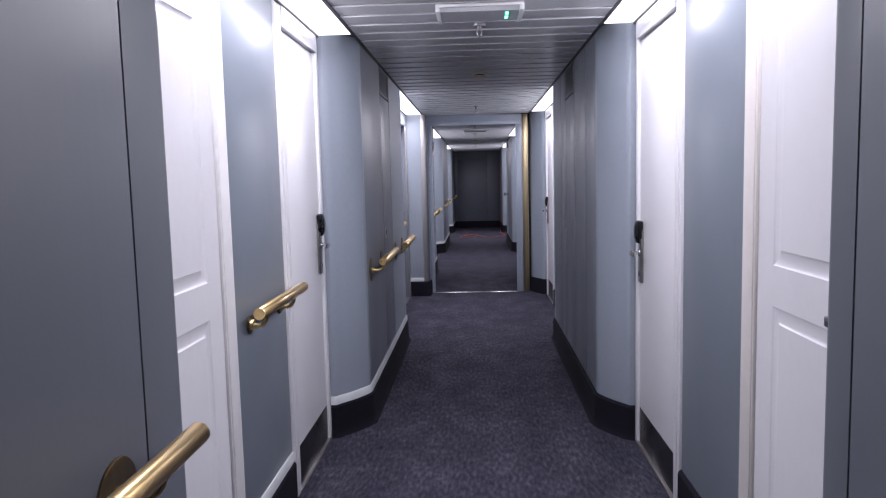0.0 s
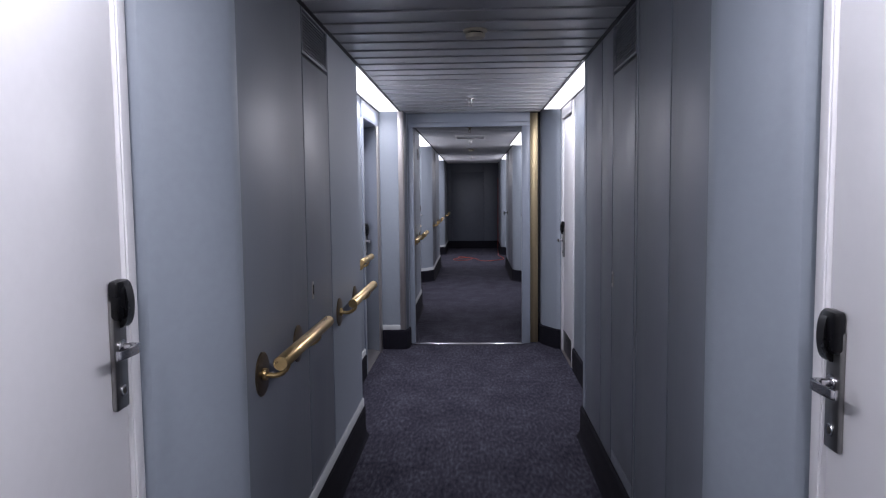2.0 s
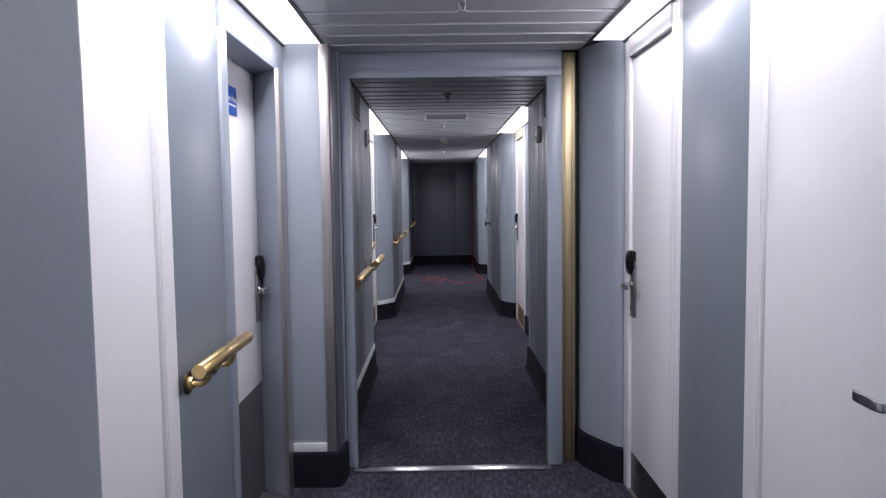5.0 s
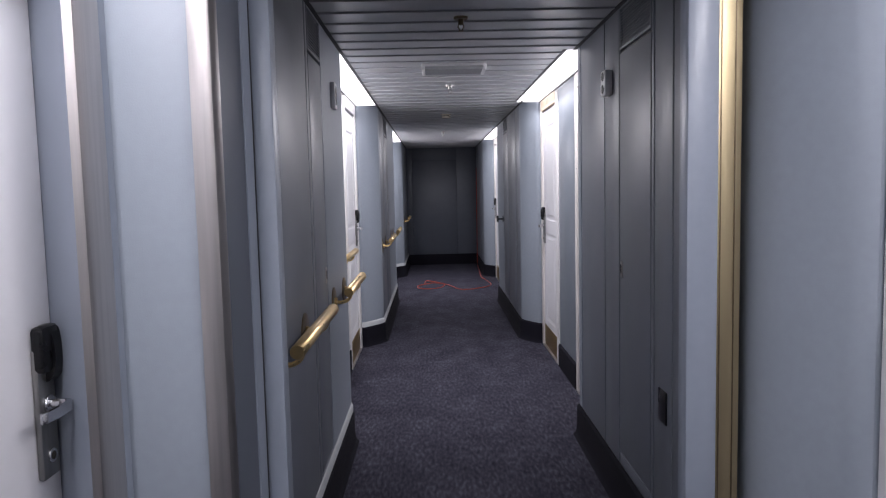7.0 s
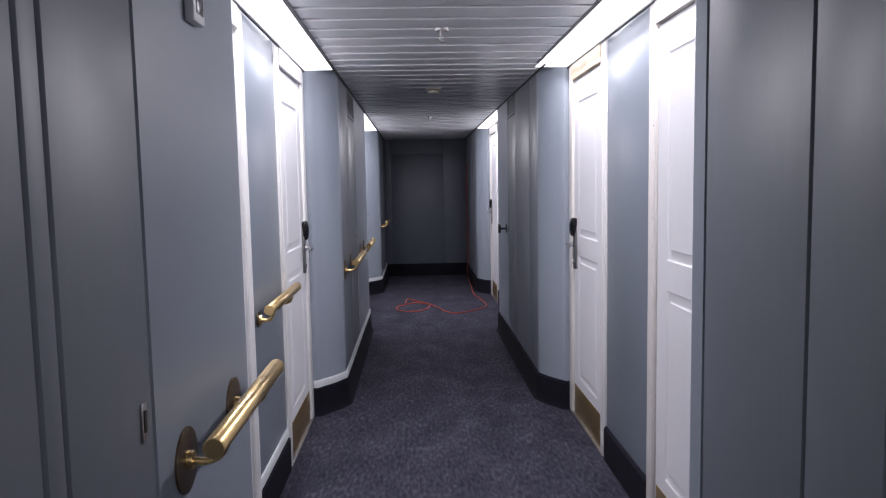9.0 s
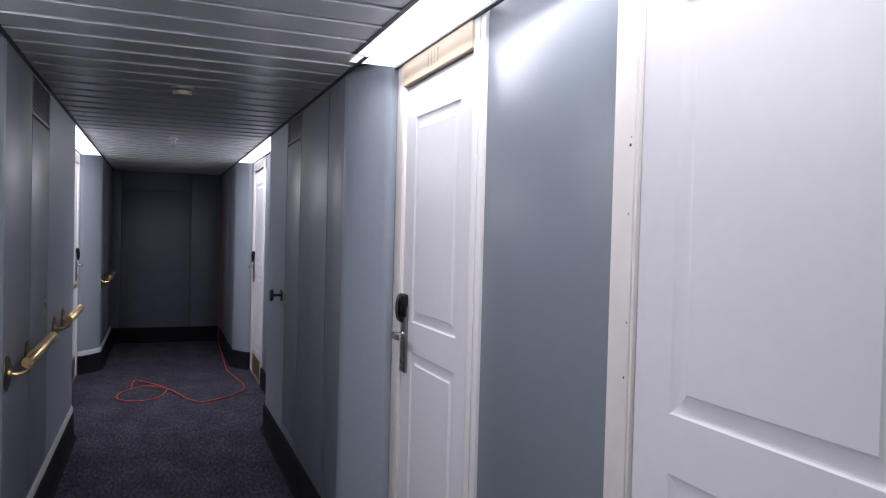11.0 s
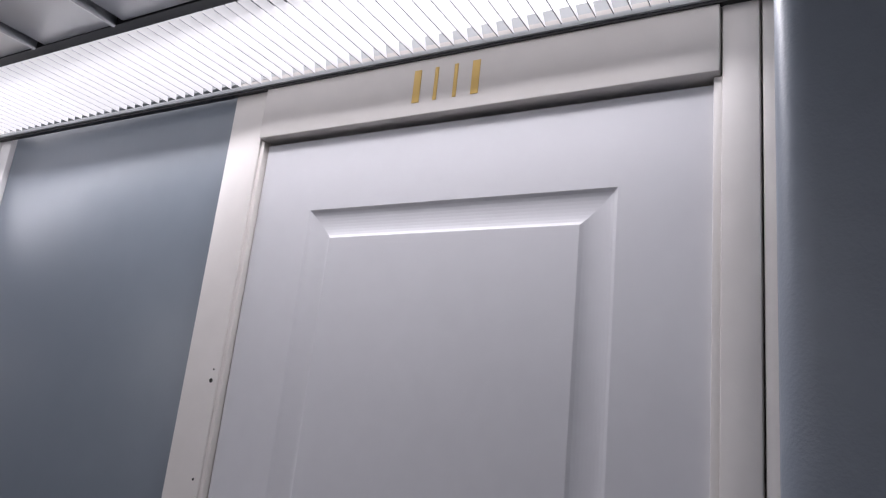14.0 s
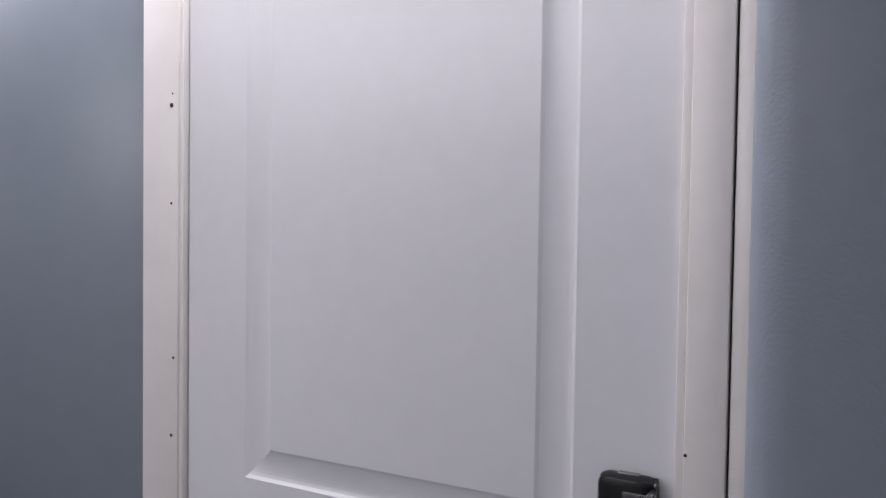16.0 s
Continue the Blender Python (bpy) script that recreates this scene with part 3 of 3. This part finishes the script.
# ---- lights over the doors ----
def light_strip(s, y0, y1, split, boards=(None, None), slats=(None, None), edge=None, tilt=TILT, short=0.4):
    """A strip light between the ceiling edge and the door wall: a lit board behind a row of pale slats, in two lengths."""
    D = DL if s < 0 else DR
    xa, xb = edge or (0.677 if s > 0 else -0.637), D + s * 0.03
    p = thing("ceiling_light", (xa, (y0 + y1) / 2, ZL), "lit white slatted strip light above the cabin doors", "ceiling light", group="strip lights over the doors")
    for a, b, mat in ((y0, split, boards[0] or DIFFUSER), (split, y1, boards[1] or DIFFUSER)):
        bm = bmesh.new()
        bm.faces.new([bm.verts.new(v) for v in ((xa, a, ZC + 0.038), (xa, b, ZC + 0.038), (xb, b, ZC + 0.038), (xb, a, ZC + 0.038))])
        local(part("lit_board", bm, mat, p), p)
    n = int((y1 - y0) / 0.023)
    for far in (False, True):
        bm = bmesh.new()
        q = [(0.0, 0.0), (0.0014, 0.0), (0.0095, 0.033), (0.0078, 0.033)]
        lo = [bm.verts.new((xa, yy, zz)) for yy, zz in q]
        hi = [bm.verts.new((D - s * 0.014, yy, zz)) for yy, zz in q]
        for k in range(4):
            bm.faces.new((lo[k], lo[(k + 1) % 4], hi[(k + 1) % 4], hi[k]))
        first = local(part("slat", bm, slats[1 if far else 0] or SLAT, p, smooth=False), p)
        first.data.materials.append(SLATEDGE)
        for f in first.data.polygons:
            f.material_index = 1 if all(first.data.vertices[v].co.z < 0.001 for v in f.vertices) else 0
        places = [yy for yy in (y0 + 0.004 + k * (y1 - y0) / n for k in range(n)) if (yy >= split) == far]
        for k, yy in enumerate(places):
            o = first if k == 0 else first.copy()
            if k:
                scene.collection.objects.link(o)
            o.location = (0, yy, ZC - 0.004)
    # added area lamp under the slats, carrying the strip's light into the passage
    tube_light = bpy.data.lights.new("tube_light", "AREA")
    tube_light.shape, tube_light.size, tube_light.size_y = "RECTANGLE", 0.05, y1 - y0 - short
    tube_light.energy, tube_light.color, tube_light.spread = LAMP, LAMP_COLOR, radians(SPREAD)
    lamp = new("tube_light", tube_light)
    lamp.matrix_world = pose(D - s * 0.08, (y0 + y1) / 2, ZC - 0.02, 0, s * tilt, 0)
    local(part("edge_angle", boxes((D - s * 0.013, D + s * 0.002, y0, y1, ZC - 0.009, ZC - 0.001), bevel=0.0015), BAND, p), p)
    # thin black strip drawn as the dark line below the edge angle
    local(part("edge_dark_line", boxes((D - s * 0.009, D + s * 0.002, y0, y1, ZC - 0.013, ZC - 0.009)), BLACK, p, "thin dark line under the light"), p)
    local(part("housing", boxes((xa, xb, y0, y1, ZC + 0.052, ZC + 0.07), (xb - s * 0.02, xb, y0, y1, ZC + 0.02, ZC + 0.05), (xa - s * 0.003, xa, y0, y1, ZC + 0.004, ZC + 0.05)), BAND, p), p)
    return p


for s, y0, y1, sp in ((-1, 2.70, 5.05, 3.9), (1, 2.605, 5.0, 3.7), (-1, 7.46, 9.82, 8.6), (1, 7.46, 9.80, 8.6), (-1, 12.28, 14.74, 13.5), (1, 12.303, 14.73, 13.51),
                      (-1, 17.43, 19.76, 18.6), (1, 17.30, 19.63, 18.5)):
    if 12 < y0 < 13 and s > 0:
        # the near length glows slightly less; wider strip, lamp less tilted
        light_strip(s, y0, y1, sp, (DIMBOARD, None), (DIMSLAT, None), edge=0.624, tilt=29.0, short=0.12)
    else:
        light_strip(s, y0, y1, sp, tilt=8.0 if s < 0 and 7 < y0 < 8 else TILT)


# ---- fire bulkhead with its open door frame ----
fb = thing("door_frame_fire", (0, 9.95, 0), "blue-grey painted steel fire door frame, open", "door frame", kind="structure")
OL, OR, OZ = -0.53, 0.494, 2.062
local(part("header", boxes((-0.66, 0.572, 10.055, 10.165, OZ + 0.045, ZC + 0.03), bevel=0.002), FRAME, fb), fb)
local(part("header_lip", boxes((OL - 0.05, OR + 0.078, 10.04, 10.10, OZ, OZ + 0.045), bevel=0.003), FRAME, fb), fb)
for x0, x1 in ((OL - 0.05, OL), (OR, OR + 0.078)):
    local(part("jamb", boxes((x0, x1, 10.04, 10.10, 0, OZ), bevel=0.003), FRAME, fb), fb)
local(part("jamb_backing", boxes((-0.66, OL - 0.05, 9.963, 10.165, 0, ZC)), FRAME, fb), fb)
# solid black backing: the gap's shade is put into its colour
local(part("jamb_backing", boxes((0.574, 0.70, 10.1525, 10.165, 0, ZC + 0.02)), BLACK, fb, "black backing for the shade beside the edge strip"), fb)
# black strip added as the dark line between return and jamb
local(part("jamb_dark_line", boxes((OL - 0.054, OL - 0.048, 10.034, 10.0395, 0, ZC)), BLACK, fb, "thin black strip for the dark line beside the jamb"), fb)
local(part("threshold", boxes((OL - 0.01, OR + 0.01, 9.96, 10.03, 0, 0.012), bevel=0.004), CHROME, fb, "bright metal threshold strip"), fb)
local(part("edge_strip", boxes((0.575, 0.648, 10.08, 10.15, 0, ZC), bevel=0.005), GOLD, fb, "gold anodised edge strip"), fb)
local(part("edge_strip_groove", boxes((0.592, 0.5945, 10.078, 10.081, 0, ZC)), BRONZE, fb), fb)
local(part("edge_strip_groove", boxes((0.628, 0.6305, 10.078, 10.081, 0, ZC)), BRONZE, fb), fb)
bl = thing("wall_left_bulkhead", (-0.75, 9.85, 0), "pale blue-grey wall return with steel corner strips", "wall", kind="structure")
local(part("panel", boxes((-1.15, -0.625, 9.80, 10.05, SKIRT - 0.01, ZL), bevel=0.002), GREY, bl), bl)
bm = prism([(-0.648, 9.793), (-0.612, 9.790), (-0.602, 9.793), (-0.597, 9.802), (-0.595, 9.83), (-0.648, 9.83)], SKIRT, ZC)
local(part("corner_strip", bm, STEEL, bl, "brushed steel corner strip"), bl)
# dark paint that also holds the shade on this return
local(part("return_panel", prism([(-0.626, 9.8305), (-0.599, 9.8305), (-0.583, 9.962), (-0.626, 9.962)], SKIRT, ZC), ENDPANEL, bl, "dark return, shade in its paint"), bl)
base(bl, [(-0.84, 9.80), (-0.62, 9.792), (-0.598, 9.80), (-0.588, 9.83), (-0.577, 9.95)], -1, False)
local(part("skirting_trim", boxes((-0.835, -0.65, 9.788, 9.80, SKIRT, SKIRT + 0.045), bevel=0.002), BAND, bl), bl)
br = thing("wall_right_bulkhead", (0.78, 9.9, 0), "pale blue-grey rounded wall return beside the fire door", "wall", kind="structure")
rline = [(0.95, 9.79), (0.86, 9.79), (0.825, 9.792), (0.805, 9.805), (0.785, 9.835), (0.755, 9.89), (0.725, 9.948), (0.70, 10.0), (0.685, 10.04), (0.677, 10.08), (0.673, 10.15)]
local(part("panel", prism(rline + [(1.15, 10.15), (1.15, 9.79)], SKIRT - 0.01, ZL), GREY, br, sharp=25), br)
base(br, rline[1:], 1, False)

# service door with steel frame, set back
sd = thing("door_service", (-0.95, 9.25, 0), "smooth white service door with card lock in a deep grey steel frame", "door", kind="structure")
SX = -0.955
leaf = local(part("leaf", boxes((SX, SX - 0.04, 8.82, 9.76, 0.012, 2.05), bevel=0.003), WHITE, sd), sd)
local(part("kick_plate", boxes((SX, SX + 0.003, 8.85, 9.74, 0.02, 0.56), bevel=0.001), LOCKPLATE, leaf, "dark steel kick plate"), sd)
local(part("frame_head", boxes((-1.0, DL, 8.80, 9.80, 2.04, ZL), bevel=0.003), FRAME, sd), sd)
local(part("frame_jamb", prism([(DL, 9.645), (SX + 0.005, 9.757), (-1.0, 9.79), (-1.0, 9.80), (DL, 9.80)], 0, 2.04), FRAME, sd), sd)
local(part("frame_jamb", boxes((-1.0, DL, 8.80, 8.872, 0, 2.04), bevel=0.002), FRAME, sd), sd)
bm = prism([(DL - 0.005, 9.63), (DL + 0.012, 9.635), (DL + 0.016, 9.65), (DL + 0.012, 9.73), (DL + 0.002, 9.765), (DL - 0.005, 9.765)], 0, 2.045)
local(part("corner_strip", bm, STEEL, sd, "brushed steel corner strip"), sd)
local(part("sill", boxes((SX - 0.04, DL, 8.80, 9.72, 0, 0.012), bevel=0.003), STEEL, sd), sd)
lock(sd, leaf, -1, SX, 9.75, -1, 0.085)

# sign on the service door
sg = thing("door_sign", (SX, 9.3, 1.78), "blue sign with white lettering on the white service door", "sign")
local(part("plate", boxes((SX + 0.0005, SX + 0.004, 9.27, 9.45, 1.805, 1.925), bevel=0.001), BLUE, sg), sg)


def lettering(name, text, size, m, mat, parent):
    cu = bpy.data.curves.new(name, "FONT")
    cu.body, cu.size, cu.align_x, cu.extrude = text, size, "CENTER", 0.0004
    me_ob = new(name, cu)
    dg = bpy.context.evaluated_depsgraph_get()
    me = bpy.data.meshes.new_from_object(me_ob.evaluated_get(dg))
    bpy.data.objects.remove(me_ob)
    me.materials.clear()
    me.materials.append(mat)
    ob = new(name, me)
    ob.parent = parent
    ob.matrix_parent_inverse = parent.matrix_basis.inverted()
    ob.matrix_basis = m
    return ob


lettering("lettering", "Crew Area", 0.036, pose(SX + 0.0046, 9.36, 1.862, 90, 0, 90), SIGNWHITE, sg)
local(part("small_line", boxes((SX + 0.004, SX + 0.0045, 9.285, 9.435, 1.842, 1.850)), SIGNWHITE, sg), sg)


# ---- handrails ----
def handrail(s, x_wall, y0, y1, z=0.955, stand=0.085, plate_r=0.07):
    """A brass tube on two curved brackets with round bronze wall plates."""
    p = thing("handrail", (x_wall, (y0 + y1) / 2, z), "short brushed brass handrail on bronze brackets", "handrail", group="brass handrails along the wall")
    xr = x_wall - s * stand
    r = 0.0225
    bm = tube([(xr, y0, z), (xr, y0 + 0.003, z), (xr, y1 - 0.003, z), (xr, y1, z)], [r - 0.002, r, r, r - 0.002], 24)
    local(part("rail", bm, BRASS, p), p)
    for yb in (y0 + 0.09, y1 - 0.17):
        zb = z - 0.055
        plate = local(part("wall_plate", disc((x_wall, yb, zb), (-s, 0, 0), plate_r, 0.006, 32), BRONZE, p, "round dark bronze wall plate"), p)
        pts = [(x_wall - s * 0.004, yb, zb), (x_wall - s * 0.035, yb, zb - 0.004)]
        for k in range(1, 8):
            a = math.radians(90 * k / 7)
            pts.append((x_wall - s * (0.035 + (stand - 0.035) * math.sin(a)), yb, zb - 0.004 + 0.04 * (1 - math.cos(a))))
        local(part("bracket", tube(pts, 0.0085, 10), BRASS, p), p)
        local(part("boss", disc((x_wall - s * 0.006, yb, zb), (-s, 0, 0), 0.02, 0.012, 18), BRASS, plate), p)
    return p


for x, a, b in ((NL, 1.84, 2.56), (DL - 0.012, 3.66, 4.31), (NL, 5.36, 6.08), (NL, 6.66, 7.38), (DL - 0.012, 8.30, 8.81), (NL, 10.32, 11.08), (NL, 11.6, 12.25),
                (DL - 0.012, 13.2, 13.92), (NL, 14.98, 15.7), (NL, 16.33, 16.98), (DL - 0.012, 18.3, 18.85), (NL, 20.0, 20.65)):
    handrail(-1, x, a, b, 0.925 if b < 3 else 0.938 if 5 < a < 6 else 0.917 if 6 < a < 7 else 0.966 if 10 < a < 11 else 0.955, *((0.066, 0.034) if x < NL else ()))


# ---- ceiling things ----
def sprinkler(x, y, dark=False):
    p = thing("sprinkler", (x, y, ZC), "chrome ceiling sprinkler head" if not dark else "dark ceiling sprinkler head", "sprinkler", group="ceiling sprinklers")
    m = BRONZE if dark else LOCKPLATE
    local(part("rosette", disc((x, y, ZC + 0.002), (0, 0, -1), 0.032, 0.012), m, p), p)
    local(part("body", tube([(x, y, ZC - 0.01), (x, y, ZC - 0.03), (x, y, ZC - 0.034)], [0.012, 0.012, 0.008], 12), m, p), p)
    for d in (-1, 1):
        local(part("arm", tube([(x + d * 0.010, y, ZC - 0.03), (x + d * 0.013, y, ZC - 0.042), (x + d * 0.004, y, ZC - 0.058)], 0.0025, 8), m, p), p)
    local(part("deflector", disc((x, y, ZC - 0.06), (0, 0, -1), 0.014, 0.002, 16), m, p), p)
    return p


for x, y, d in ((0.04, 4.92, 0), (0.02, 9.0, 0), (0.0, 11.5, 1), (0.0, 13.6, 0), (0.01, 17.9, 0)):
    sprinkler(x, y, d)


def detector(x, y):
    p = thing("smoke_detector", (x, y, ZC), "round cream smoke detector on the ceiling", "smoke detector", group="smoke detectors")
    local(part("base", disc((x, y, ZC + 0.002), (0, 0, -1), 0.055, 0.014), CREAMPLASTIC, p), p)
    local(part("neck", disc((x, y, ZC - 0.011), (0, 0, -1), 0.034, 0.012), HOLE, p), p)
    local(part("head", disc((x, y, ZC - 0.02), (0, 0, -1), 0.045, 0.018, dome=0.004), CREAMPLASTIC, p), p)


for x, y in ((0.05, 6.6), (0.01, 15.65)):
    detector(x, y)


def emergency_light(x, y, lit):
    p = thing("emergency_light", (x, y, ZC), "flat clear-covered emergency light in the ceiling" + (" with green indicators" if lit else ""), "emergency light", group="emergency lights")
    w, d = 0.19, 0.125
    tray = bmesh.new()
    lo = [tray.verts.new((x + sx * w, y + sy * d, ZC + 0.004)) for sx, sy in ((-1, -1), (1, -1), (1, 1), (-1, 1))]
    hi = [tray.verts.new((x + sx * (w - 0.014), y + sy * (d - 0.02), ZC - 0.03)) for sx, sy in ((-1, -1), (1, -1), (1, 1), (-1, 1))]
    for k in range(4):
        tray.faces.new((lo[k], lo[(k + 1) % 4], hi[(k + 1) % 4], hi[k]))
    tray.faces.new(hi)
    local(part("cover", tray, FIXTURE, p, smooth=False), p)
    for sx in (-1, 1):
        local(part("end_bracket", boxes((x + sx * (w - 0.012), x + sx * (w + 0.008), y - d - 0.004, y + d + 0.004, ZC - 0.034, ZC + 0.004), bevel=0.003), PALEPLASTIC, p), p)
    for yy in (y - d, y + d):
        local(part("rim", boxes((x - w, x + w, yy - 0.008, yy + 0.008, ZC - 0.014, ZC + 0.004), bevel=0.003), PALEPLASTIC, p), p)
    if lit:
        for yy in (y - 0.05, y + 0.03):
            local(part("indicator", boxes((x + w * 0.62, x + w * 0.68, yy - 0.018, yy + 0.018, ZC - 0.034, ZC - 0.0298), bevel=0.001), GREENLED, p), p)


emergency_light(0.04, 4.6, True)
emergency_light(0.005, 12.8, False)

# ---- small things ----
# twin socket box on the right wall, thermostat on the left wall
so = thing("call_box", (NR, 11.54, 1.9), "pale grey wall box with two round dials", "wall box")
local(part("body", boxes((NR, NR - 0.035, 11.50, 11.58, 1.835, 1.95), bevel=0.006), PALEPLASTIC, so), so)
for z in (1.866, 1.922):
    local(part("dial", disc((NR - 0.034, 11.54, z), (-1, 0, 0), 0.02, 0.004, 20), PLASTIC, so), so)
th = thing("wall_box", (NL, 11.87, 1.9), "small pale grey wall box with dark front", "wall box")
local(part("body", boxes((NL, NL + 0.022, 11.83, 11.91, 1.84, 1.97), bevel=0.005), PALEPLASTIC, th), th)
local(part("front", boxes((NL + 0.021, NL + 0.024, 11.845, 11.895, 1.86, 1.95), bevel=0.001), PLASTIC, th), th)
ot = thing("wall_socket", (NR, 10.72, 0.42), "black flush socket plate low on the panel wall", "socket")
local(part("plate", boxes((NR, NR - 0.006, 10.735, 10.82, 0.57, 0.69), bevel=0.002), PLASTIC, ot), ot)

# orange cable on the floor and up the wall
cb = thing("extension_cable", (0.2, 18.6, 0), "thin orange cable lying in loose loops on the carpet", "cable")
way = [(-0.30, 18.95), (-0.27, 19.27), (-0.10, 19.05), (0.0, 18.80), (-0.06, 18.5), (-0.2, 18.38), (-0.38, 18.48), (-0.38, 18.75), (-0.2, 18.95), (0.0, 18.8),
       (0.15, 18.4), (0.28, 18.22), (0.5, 18.36), (0.68, 18.66), (0.645, 19.2), (0.60, 19.6), (0.62, 20.3), (0.64, 21.0), (0.65, 21.4)]
pts = []
for k in range(len(way) - 1):
    a, b, c, d = (Vector(way[max(0, min(len(way) - 1, k + q))]) for q in (-1, 0, 1, 2))
    for u in range(6):
        t = u / 6
        v = 0.5 * (2 * b + (c - a) * t + (2 * a - 5 * b + 4 * c - d) * t * t + (3 * b - a - 3 * c + d) * t ** 3)
        pts.append((v.x, v.y, 0.006 + (0.008 if k in (8, 9) else 0)))
pts += [(0.655, 21.5, 0.02), (0.657, 21.52, 0.2), (0.66, 21.5, 0.8), (0.664, 21.51, 1.4), (0.664, 21.5, 1.8)]
local(part("cord", tube(pts, 0.006, 8), ORANGE, cb), cb)

# screw holes and nicks in the worn casing
for yy, z, r in ((13.099, 1.692, 0.0034), (13.097, 1.709, 0.0015), (13.099, 1.547, 0.002), (13.094, 1.317, 0.002), (13.098, 1.2, 0.0025), (12.363, 1.284, 0.0018)):
    mk = tagged(part("screw_hole", disc((DR + 0.0005, yy, z), (-1, 0, 0), r, 0.0012, 12), HOLE), "small dark screw hole in the ivory casing", "screw hole", group="holes in the casing")

# round knob on the access door beyond the third recess
kn = thing("pull_handle", (NR, 16.62, 1.06), "dark metal knob handle on a round rose on the panel", "handle")
local(part("rose", disc((NR, 16.62, 1.06), (-1, 0, 0), 0.04, 0.007, 24), BLACK, kn), kn)
local(part("spindle", tube([(NR - 0.005, 16.62, 1.06), (NR - 0.06, 16.62, 1.06)], 0.009, 12), BLACK, kn), kn)
local(part("knob", disc((NR - 0.058, 16.62, 1.06), (-1, 0, 0), 0.04, 0.018, 24, dome=0.004), BLACK, kn), kn)
